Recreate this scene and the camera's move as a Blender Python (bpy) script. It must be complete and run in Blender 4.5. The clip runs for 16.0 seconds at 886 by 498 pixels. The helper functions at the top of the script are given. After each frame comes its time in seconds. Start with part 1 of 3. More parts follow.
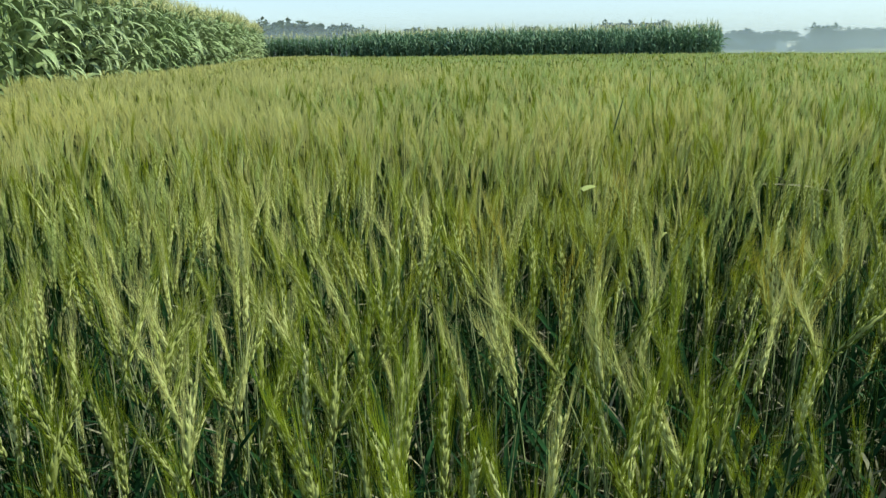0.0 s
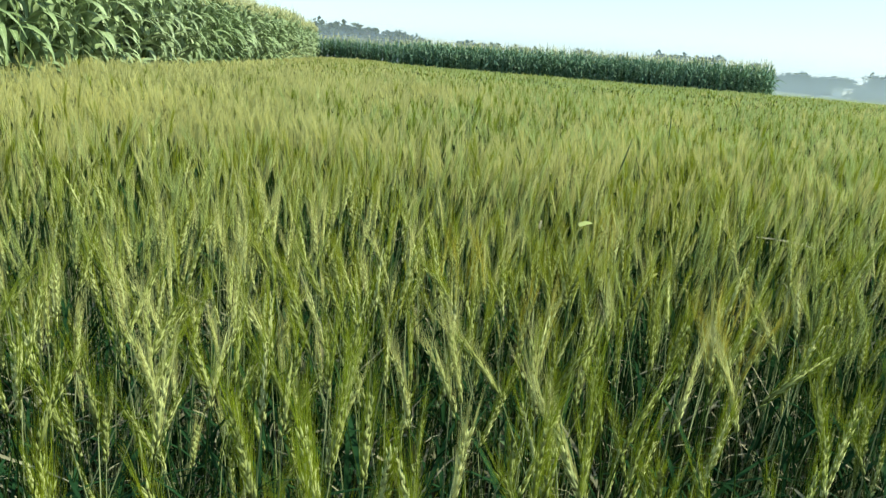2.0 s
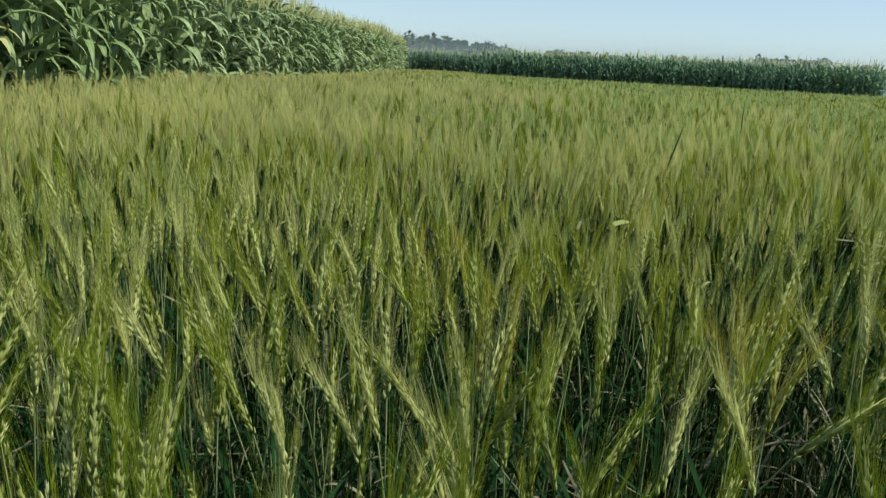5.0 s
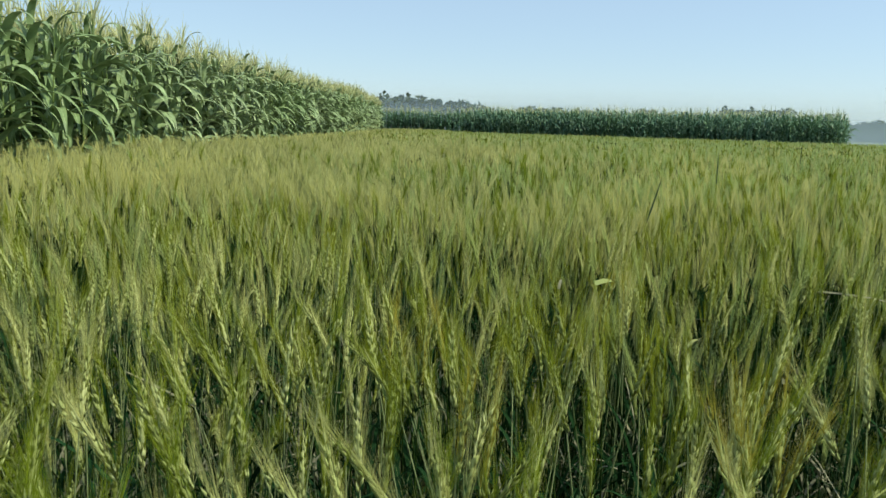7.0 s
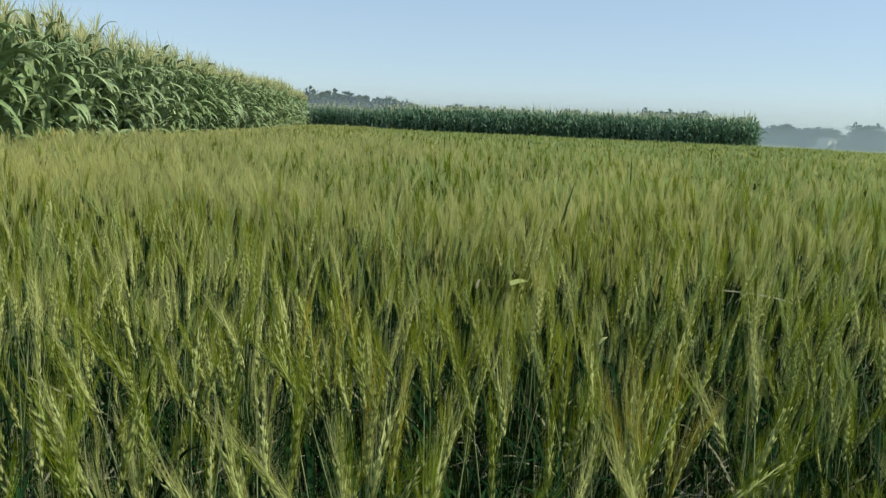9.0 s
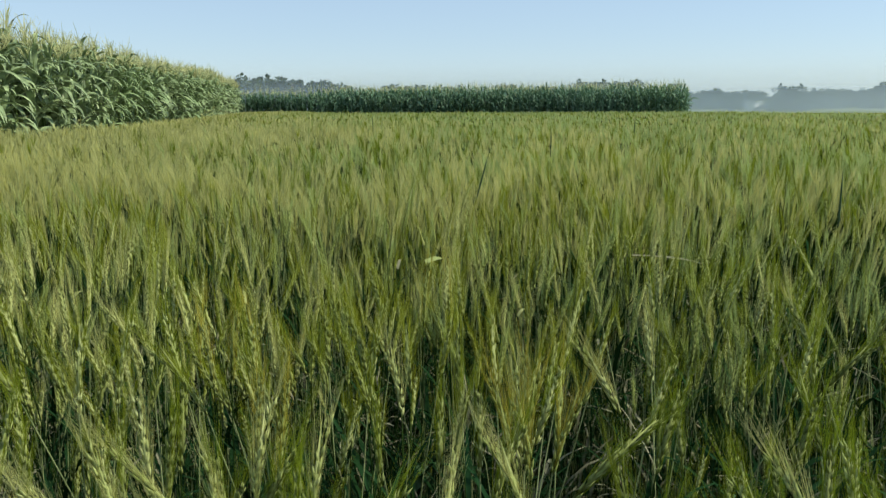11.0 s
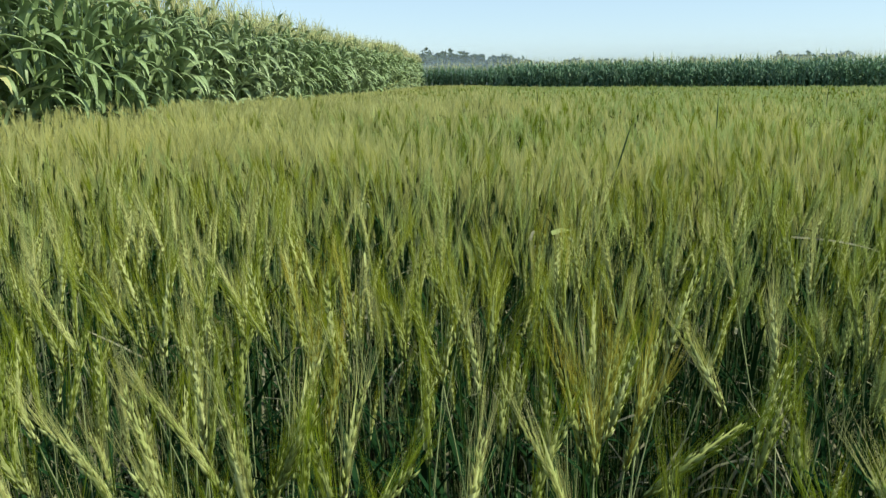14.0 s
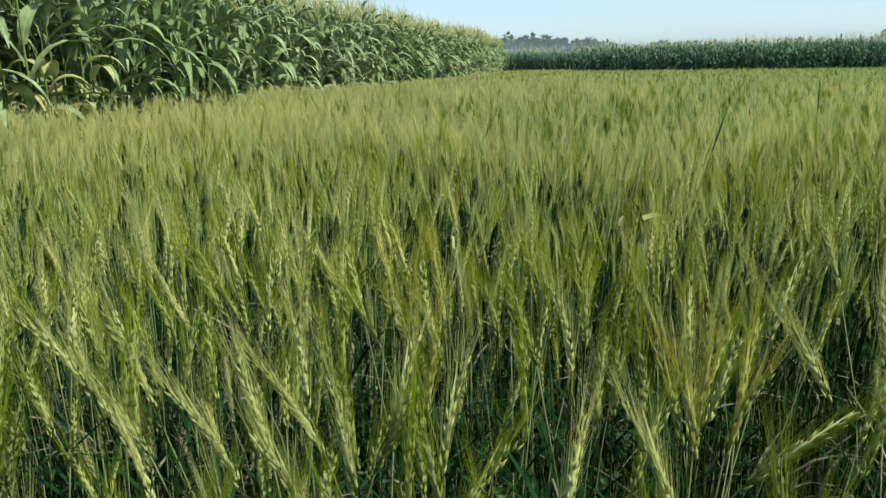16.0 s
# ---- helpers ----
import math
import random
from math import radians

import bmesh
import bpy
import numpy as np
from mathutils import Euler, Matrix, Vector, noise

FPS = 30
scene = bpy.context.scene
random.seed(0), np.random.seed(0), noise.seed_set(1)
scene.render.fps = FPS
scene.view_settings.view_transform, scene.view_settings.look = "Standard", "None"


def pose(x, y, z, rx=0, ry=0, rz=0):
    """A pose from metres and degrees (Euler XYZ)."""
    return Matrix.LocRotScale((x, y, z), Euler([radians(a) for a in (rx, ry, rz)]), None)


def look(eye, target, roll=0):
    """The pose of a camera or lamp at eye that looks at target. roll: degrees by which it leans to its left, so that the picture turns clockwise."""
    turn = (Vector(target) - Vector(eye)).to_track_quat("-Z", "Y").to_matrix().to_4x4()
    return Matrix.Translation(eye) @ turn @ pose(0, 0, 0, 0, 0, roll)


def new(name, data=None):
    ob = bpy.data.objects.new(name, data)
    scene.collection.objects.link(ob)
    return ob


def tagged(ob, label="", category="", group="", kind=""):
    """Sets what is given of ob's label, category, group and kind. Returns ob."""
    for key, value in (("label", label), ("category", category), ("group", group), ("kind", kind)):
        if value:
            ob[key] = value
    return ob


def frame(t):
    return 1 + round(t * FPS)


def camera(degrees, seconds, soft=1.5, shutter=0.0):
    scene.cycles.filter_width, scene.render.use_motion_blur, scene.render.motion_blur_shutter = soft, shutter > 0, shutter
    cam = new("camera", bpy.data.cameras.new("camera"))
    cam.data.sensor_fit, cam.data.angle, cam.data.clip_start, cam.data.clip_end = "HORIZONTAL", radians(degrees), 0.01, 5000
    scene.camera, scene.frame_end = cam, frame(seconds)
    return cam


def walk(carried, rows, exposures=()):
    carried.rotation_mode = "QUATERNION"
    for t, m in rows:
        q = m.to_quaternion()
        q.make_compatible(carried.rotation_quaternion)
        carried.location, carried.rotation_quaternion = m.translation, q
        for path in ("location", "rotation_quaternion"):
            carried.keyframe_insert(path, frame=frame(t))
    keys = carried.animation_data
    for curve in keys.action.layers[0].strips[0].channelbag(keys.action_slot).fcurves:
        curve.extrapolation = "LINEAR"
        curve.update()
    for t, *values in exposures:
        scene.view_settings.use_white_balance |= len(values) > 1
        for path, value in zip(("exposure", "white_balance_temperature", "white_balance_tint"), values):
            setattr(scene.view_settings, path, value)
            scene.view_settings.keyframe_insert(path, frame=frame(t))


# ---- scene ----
cam = camera(61.4, 16.0, soft=1.4, shutter=0.05)
PATH = [
    (0, (-0.073, -0.086, 1.289), (0.264, 1.817, 0.773), -0.8),
    (0.5, (-0.043, -0.082, 1.274), (0.361, 1.763, 0.616), -2.3),
    (1, (-0.009, -0.081, 1.261), (0.461, 1.71, 0.506), -2.9),
    (1.5, (-0.019, -0.107, 1.281), (0.393, 1.735, 0.62), -0.4),
    (2, (-0.01, -0.191, 1.335), (0.245, 1.732, 0.847), 4.5),
    (2.5, (0.088, -0.204, 1.358), (0.617, 1.689, 0.984), 4.4),
    (3, (0.259, -0.121, 1.333), (0.911, 1.732, 0.959), 3.0),
    (3.5, (0.327, -0.074, 1.306), (0.79, 1.817, 0.847), 2.3),
    (4, (0.277, -0.05, 1.301), (0.678, 1.843, 0.794), 3.5),
    (4.5, (0.218, 0.004, 1.275), (0.392, 1.948, 0.835), 3.9),
    (4.7, (0.195, 0.008, 1.273), (0.255, 1.949, 0.794), 3.7),
    (6.8, (0.178, 0.055, 1.276), (0.116, 2.025, 0.939), 1.9),
    (7, (0.195, 0.067, 1.279), (0.26, 2.039, 0.953), 1.6),
    (7.5, (0.223, 0.079, 1.281), (0.465, 2.039, 0.967), 2.0),
    (8, (0.22, 0.078, 1.282), (0.463, 2.037, 0.961), 2.5),
    (8.2, (0.217, 0.077, 1.284), (0.471, 2.036, 0.971), 2.7),
    (10.3, (0.215, 0.018, 1.291), (0.503, 1.962, 0.917), 1.6),
    (10.5, (0.232, 0.019, 1.289), (0.597, 1.949, 0.912), 1.0),
    (11, (0.285, 0.048, 1.289), (0.686, 1.971, 0.913), -0.3),
    (11.5, (0.367, 0.09, 1.282), (0.914, 1.951, 0.795), -1.2),
    (12, (0.405, 0.114, 1.252), (0.79, 2.0, 0.707), 1.0),
    (12.5, (0.419, 0.124, 1.237), (0.717, 1.999, 0.609), -0.3),
    (13, (0.409, 0.109, 1.252), (0.585, 2.034, 0.735), -0.8),
    (13.5, (0.389, 0.096, 1.265), (0.307, 2.053, 0.863), -0.6),
    (14, (0.394, 0.103, 1.262), (0.335, 2.054, 0.824), -0.3),
    (14.5, (0.39, 0.102, 1.262), (0.256, 2.05, 0.831), -0.1),
    (15, (0.384, 0.096, 1.264), (0.164, 2.044, 0.867), -0.8),
    (15.5, (0.393, 0.094, 1.261), (0.219, 2.039, 0.829), -0.9),
    (16, (0.376, 0.091, 1.259), (0.107, 2.016, 0.786), -0.9),
]
# the phone's own exposure drifts as it tilts down and up
EXPOSURES = [
    (0, 0.27, 6500, 0), (0.5, 0.72, 6500, 5), (1, 0.92, 6500, 7), (1.5, 1.28, 6300, 10), (2, 0.62, 6500, 2), (2.5, 0.06, 6600, 3), (3, -0.14, 6800, 3), (3.5, -0.12, 6600, 14),
    (4, -0.02, 6500, 13), (4.5, -0.06, 6500, 6), (7, 0.05, 6500, 3), (7.5, -0.11, 6500, 3), (8, -0.11, 6500, 5), (10.5, -0.10, 6500, 6), (11, -0.04, 6500, 6), (11.5, 0.15, 6500, 14),
    (12, 0.17, 6500, 16), (12.5, 0.98, 6500, 13), (13, 1.10, 6500, 11), (13.5, 0.24, 6500, 4), (14, 0.18, 6500, 3), (15, 0.18, 6500, 3), (16, 0.18, 6500, 4)]
walk(cam, [(t, look(eye, target, roll)) for t, eye, target, roll in PATH], EXPOSURES)

# ---- light ----
SUN_AZ, SUN_EL = radians(104), radians(48)     # azimuth from +y towards +x
world = bpy.data.worlds.new("sky")
scene.world = world
world.use_nodes = True
wn = world.node_tree.nodes
sky = wn.new("ShaderNodeTexSky")
sky.sky_type, sky.sun_disc = "NISHITA", False
sky.sun_elevation, sky.sun_rotation = SUN_EL, SUN_AZ
sky.air_density, sky.dust_density, sky.ozone_density = 1.0, 0.4, 3.2
wn["Background"].inputs["Strength"].default_value = 0.146
haze = wn.new("ShaderNodeMix")
haze.data_type, haze.blend_type = "RGBA", "MULTIPLY"
haze.inputs["Factor"].default_value, haze.inputs["B"].default_value = 1.0, (0.85, 0.93, 1.0, 1)
world.node_tree.links.new(sky.outputs["Color"], haze.inputs["A"])
pall = wn.new("ShaderNodeMix")      # even haze over the whole sky
pall.data_type = "RGBA"
pall.inputs["Factor"].default_value, pall.inputs["B"].default_value = 0.48, (4.35, 5.15, 6.2, 1)
world.node_tree.links.new(haze.outputs["Result"], pall.inputs["A"])
world.node_tree.links.new(pall.outputs["Result"], wn["Background"].inputs["Color"])
sun = new("sun", bpy.data.lights.new("sun", "SUN"))
sun.data.energy, sun.data.angle, sun.data.color = 5.0, radians(0.6), (1.0, 0.95, 0.78)
sun_way = Vector((math.sin(SUN_AZ) * math.cos(SUN_EL), math.cos(SUN_AZ) * math.cos(SUN_EL), math.sin(SUN_EL)))
sun.matrix_world = look(sun_way * 50, (0, 0, 0))


# ---- materials ----
def foliage(name, dark, light, patch, translucent=0.3, rough=0.55, fine=30.0, coarse=0.45, spec=0.1):
    """Plant tissue: two-scale colour variation, some light passing through, a waxy sheen."""
    m = bpy.data.materials.new(name)
    m.use_nodes = True
    n, link = m.node_tree.nodes, m.node_tree.links.new
    n.clear()
    out = n.new("ShaderNodeOutputMaterial")
    geo = n.new("ShaderNodeNewGeometry")
    info = n.new("ShaderNodeObjectInfo")
    small, large = n.new("ShaderNodeTexNoise"), n.new("ShaderNodeTexNoise")
    small.inputs["Scale"].default_value, small.inputs["Detail"].default_value = fine, 3.0
    large.inputs["Scale"].default_value, large.inputs["Detail"].default_value = coarse, 4.0
    for t in (small, large):
        link(geo.outputs["Position"], t.inputs["Vector"])
    add = n.new("ShaderNodeMath")
    add.operation = "ADD"
    link(geo.outputs["Random Per Island"], add.inputs[0])
    link(info.outputs["Random"], add.inputs[1])
    mix = n.new("ShaderNodeMath")
    mix.operation = "MULTIPLY_ADD"
    mix.inputs[1].default_value = 0.3
    link(add.outputs[0], mix.inputs[0])
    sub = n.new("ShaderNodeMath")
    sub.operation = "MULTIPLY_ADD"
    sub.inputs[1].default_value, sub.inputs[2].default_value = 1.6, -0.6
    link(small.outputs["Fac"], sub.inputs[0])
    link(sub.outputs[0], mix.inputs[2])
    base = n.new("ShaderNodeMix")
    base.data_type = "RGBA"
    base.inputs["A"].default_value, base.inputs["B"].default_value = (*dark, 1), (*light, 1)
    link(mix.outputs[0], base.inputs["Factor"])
    ramp = n.new("ShaderNodeMapRange")
    ramp.inputs["From Min"].default_value, ramp.inputs["From Max"].default_value = 0.42, 0.68
    ramp.inputs["To Max"].default_value = 0.65
    link(large.outputs["Fac"], ramp.inputs["Value"])
    tint = n.new("ShaderNodeMix")
    tint.data_type = "RGBA"
    tint.inputs["B"].default_value = (*patch, 1)
    link(base.outputs["Result"], tint.inputs["A"])
    link(ramp.outputs["Result"], tint.inputs["Factor"])
    body = n.new("ShaderNodeBsdfPrincipled")
    body.inputs["Roughness"].default_value = rough
    body.inputs["Specular IOR Level"].default_value = spec
    thin = n.new("ShaderNodeBsdfTranslucent")
    both = n.new("ShaderNodeMixShader")
    both.inputs["Fac"].default_value = translucent
    link(tint.outputs["Result"], body.inputs["Base Color"])
    link(tint.outputs["Result"], thin.inputs["Color"])
    link(body.outputs[0], both.inputs[1])
    link(thin.outputs[0], both.inputs[2])
    link(both.outputs[0], out.inputs["Surface"])
    return m


def earthy(name, a, b, c, scale, rough=0.9, bump=0.4):
    m = bpy.data.materials.new(name)
    m.use_nodes = True
    n, link = m.node_tree.nodes, m.node_tree.links.new
    geo = n.new("ShaderNodeNewGeometry")
    one, two = n.new("ShaderNodeTexNoise"), n.new("ShaderNodeTexNoise")
    one.inputs["Scale"].default_value, one.inputs["Detail"].default_value = scale, 8.0
    two.inputs["Scale"].default_value, two.inputs["Detail"].default_value = scale * 0.02, 5.0
    for t in (one, two):
        link(geo.outputs["Position"], t.inputs["Vector"])
    mix, tint = n.new("ShaderNodeMix"), n.new("ShaderNodeMix")
    mix.data_type = tint.data_type = "RGBA"
    mix.inputs["A"].default_value, mix.inputs["B"].default_value, tint.inputs["B"].default_value = (*a, 1), (*b, 1), (*c, 1)
    link(one.outputs["Fac"], mix.inputs["Factor"])
    ramp = n.new("ShaderNodeMapRange")
    ramp.inputs["From Min"].default_value, ramp.inputs["From Max"].default_value = 0.4, 0.62
    link(two.outputs["Fac"], ramp.inputs["Value"])
    link(ramp.outputs["Result"], tint.inputs["Factor"])
    link(mix.outputs["Result"], tint.inputs["A"])
    body = n["Principled BSDF"]
    body.inputs["Roughness"].default_value = rough
    body.inputs["Specular IOR Level"].default_value = 0.0
    link(tint.outputs["Result"], body.inputs["Base Color"])
    bp = n.new("ShaderNodeBump")
    bp.inputs["Strength"].default_value = bump
    link(one.outputs["Fac"], bp.inputs["Height"])
    link(bp.outputs["Normal"], body.inputs["Normal"])
    return m


EAR = foliage("wheat_ear_green", (0.105, 0.145, 0.02), (0.49, 0.54, 0.22), (0.36, 0.41, 0.10), 0.35)
AWN = foliage("wheat_awn_green", (0.09, 0.13, 0.006), (0.275, 0.37, 0.024), (0.40, 0.40, 0.035), 0.45, 0.45, 8.0, 0.6, spec=0.2)
# ripening colour that also paints brighter light onto the farther wheat
RIPE_LIT = foliage("wheat_awn_ripening_lit", (0.36, 0.37, 0.11), (0.73, 0.72, 0.31), (0.69, 0.66, 0.245), 0.5, 0.45, 8.0, 0.6, spec=0.2)
# glaucous green, paled to paint in glare on the right and haze farther off
GLAUCOUS_HAZED = foliage("wheat_awn_glaucous_hazed", (0.23, 0.31, 0.07), (0.60, 0.69, 0.285), (0.54, 0.61, 0.215), 0.45, 0.45, 8.0, 0.6, spec=0.2)
# green taken near black: the shade between the stems is in the colour
STEM = foliage("wheat_stem_shaded_green", (0.005, 0.014, 0.003), (0.048, 0.090, 0.020), (0.012, 0.027, 0.005), 0.05, 0.45, spec=0.0)
CULM = foliage("wheat_culm_glaucous", (0.045, 0.075, 0.028), (0.46, 0.51, 0.26), (0.13, 0.18, 0.06), 0.05, 0.5, 14.0, spec=0.0)
# blades far darker than leaf green, canopy shade painted in
BLADE = foliage("wheat_blade_shaded_bluegreen", (0.005, 0.019, 0.006), (0.024, 0.068, 0.028), (0.012, 0.030, 0.008), 0.08, spec=0.0)
STRAW = foliage("dry_straw", (0.10, 0.10, 0.055), (0.38, 0.38, 0.27), (0.18, 0.17, 0.10), 0.05, 0.7, spec=0.0)
AMBER = foliage("wheat_awn_amber", (0.34, 0.30, 0.03), (0.54, 0.47, 0.09), (0.46, 0.40, 0.06), 0.4, 0.4)
PALE = foliage("wheat_ear_pale", (0.30, 0.37, 0.08), (0.65, 0.68, 0.34), (0.55, 0.57, 0.23), 0.35)
# stretched noise range paints sunlit blades and dark gaps into the leaf green
MAIZE = foliage("maize_leaf_lit_and_shaded_green", (0.006, 0.026, 0.008), (0.46, 0.58, 0.29), (0.15, 0.23, 0.08), 0.10, 0.42, 7.0, 0.3, 0.2)
# deep green lightened towards teal, distance haze mixed into the leaf colour
DEEP = foliage("maize_leaf_deep_green_hazed", (0.022, 0.075, 0.045), (0.22, 0.36, 0.22), (0.13, 0.23, 0.12), 0.2, 0.45, 9.0, 0.3, 0.25)
RIB = foliage("maize_midrib_pale", (0.26, 0.36, 0.18), (0.42, 0.52, 0.30), (0.36, 0.44, 0.22), 0.2, 0.5)
STALK = foliage("maize_stalk_green", (0.06, 0.12, 0.03), (0.18, 0.25, 0.08), (0.16, 0.2, 0.06), 0.0, 0.5)
TASSEL = foliage("maize_tassel_straw", (0.44, 0.45, 0.19), (0.68, 0.68, 0.38), (0.60, 0.57, 0.28), 0.3, 0.7)
YELLOW = foliage("maize_leaf_yellowed", (0.42, 0.43, 0.15), (0.70, 0.71, 0.40), (0.55, 0.54, 0.22), 0.4, 0.6)
WEED = foliage("weed_leaf_bluegreen", (0.03, 0.07, 0.03), (0.09, 0.15, 0.075), (0.06, 0.10, 0.045), 0.15, 0.5, spec=0.03)
TREE = foliage("tree_leaf_dark", (0.035, 0.06, 0.03), (0.08, 0.11, 0.05), (0.06, 0.09, 0.04), 0.2, 0.6, 1.5, 0.1)
BARK = earthy("tree_bark", (0.10, 0.07, 0.05), (0.20, 0.15, 0.11), (0.14, 0.11, 0.08), 9.0)
# soil brown lowered to almost black, holding the shade beneath the crop
SOIL = earthy("shaded_soil_and_far_fields", (0.010, 0.008, 0.005), (0.030, 0.023, 0.015), (0.022, 0.018, 0.010), 2.5)
FIELD = earthy("far_green_fields", (0.10, 0.13, 0.04), (0.17, 0.19, 0.07), (0.20, 0.19, 0.08), 0.6, bump=0.2)
LIME = earthy("limewashed_wall", (0.70, 0.69, 0.66), (0.80, 0.79, 0.77), (0.72, 0.69, 0.63), 3.0, 0.85, 0.1)
DOORWOOD = earthy("weathered_door_wood", (0.10, 0.07, 0.05), (0.18, 0.12, 0.08), (0.13, 0.10, 0.08), 5.0)
PALETTE = [EAR, AWN, STEM, BLADE, STRAW, AMBER, PALE, MAIZE, RIB, STALK, TASSEL, YELLOW, TREE, BARK, WEED, RIPE_LIT, DEEP, CULM, GLAUCOUS_HAZED]
SLOT = {m: i for i, m in enumerate(PALETTE)}


# ---- mesh helpers: a shape is (vertices, triangles, slot of each triangle) ----
def tri_mesh(name, v, t, m, mats):
    me = bpy.data.meshes.new(name)
    me.vertices.add(len(v))
    me.vertices.foreach_set("co", np.ascontiguousarray(v, dtype=np.float32).ravel())
    me.loops.add(3 * len(t))
    me.loops.foreach_set("vertex_index", np.ascontiguousarray(t, dtype=np.int32).ravel())
    me.polygons.add(len(t))
    me.polygons.foreach_set("loop_start", np.arange(0, 3 * len(t), 3, dtype=np.int32))
    me.polygons.foreach_set("material_index", np.ascontiguousarray(m, dtype=np.int32))
    for mat in mats:
        me.materials.append(mat)
    me.update(calc_edges=True)
    return me


def shape_mesh(name, shape):
    v, t, m = shape
    used = sorted(set(m.tolist()))
    return tri_mesh(name, v, t, np.searchsorted(used, m), [PALETTE[i] for i in used])


def join(shapes):
    vs, ts, ms, n = [], [], [], 0
    for v, t, m in shapes:
        vs.append(v), ts.append(t + n), ms.append(m)
        n += len(v)
    return np.concatenate(vs), np.concatenate(ts), np.concatenate(ms)


def tube(points, radii, sides, mat):
    """A tapered tube along a line of points that runs mainly upwards or outwards."""
    p = np.asarray(points, float)
    d = np.gradient(p, axis=0)
    d /= np.linalg.norm(d, axis=1)[:, None] + 1e-9
    ref = np.array([0.0, 1.0, 0.0]) if abs(d[0][1]) < 0.8 else np.array([1.0, 0.0, 0.0])
    a = np.cross(d, ref)
    a /= np.linalg.norm(a, axis=1)[:, None]
    b = np.cross(d, a)
    k = np.arange(sides) * 2 * math.pi / sides
    v = (p[:, None] + np.asarray(radii)[:, None, None] * (a[:, None] * np.cos(k)[None, :, None] + b[:, None] * np.sin(k)[None, :, None])).reshape(-1, 3)
    t = []
    for i in range(len(p) - 1):
        for j in range(sides):
            q = (i * sides + j, i * sides + (j + 1) % sides, (i + 1) * sides + (j + 1) % sides, (i + 1) * sides + j)
            t += [(q[0], q[1], q[2]), (q[0], q[2], q[3])]
    return v, np.array(t), np.full(len(t), SLOT[mat])


def strip(points, widths, across, mat, fold=0.0):
    """A leaf blade along points; fold > 0 gives it a raised pair of halves beside a midrib."""
    p, w = np.asarray(points, float), np.asarray(widths, float)
    side = np.asarray(across, float)
    side = side / np.linalg.norm(side)
    t, n = [], len(p)
    if fold:
        lift = np.array([0, 0, fold])
        v = np.concatenate([p - side * w[:, None] + lift * w[:, None], p, p + side * w[:, None] + lift * w[:, None]])
        for i in range(n - 1):
            for c in (0, n):
                q = (c + i, c + n + i, c + n + i + 1, c + i + 1)
                t += [(q[0], q[1], q[2]), (q[0], q[2], q[3])]
    else:
        v = np.concatenate([p - side * w[:, None], p + side * w[:, None]])
        for i in range(n - 1):
            q = (i, n + i, n + i + 1, i + 1)
            t += [(q[0], q[1], q[2]), (q[0], q[2], q[3])]
    return v, np.array(t), np.full(len(t), SLOT[mat])


def arc(start, heading, rise0, rise1, length, steps, power=1.3):
    """Points of a blade that leaves at rise0 radians above level and ends at rise1, in the upright plane of heading."""
    s = np.linspace(0, 1, steps)
    a = rise0 + (rise1 - rise0) * s ** power
    dx = np.concatenate([[0], np.cumsum(np.cos(a[:-1]) * length / (steps - 1))])
    dz = np.concatenate([[0], np.cumsum(np.sin(a[:-1]) * length / (steps - 1))])
    return np.asarray(start) + np.stack([dx * math.cos(heading), dx * math.sin(heading), dz], 1)


# ---- wheat ----
def lozenge(c, up, across, half, w, d, mat):
    """A grain-like body: eight faces, fattest below its middle."""
    deep = np.cross(across, up)
    low = c - up * half * 0.25
    v = np.array([c - up * half, low + across * w, low + deep * d, low - across * w, low - deep * d, c + up * half])
    t = np.array([(0, 2, 1), (0, 3, 2), (0, 4, 3), (0, 1, 4), (5, 1, 2), (5, 2, 3), (5, 3, 4), (5, 4, 1)])
    return v, t, np.full(8, SLOT[mat])


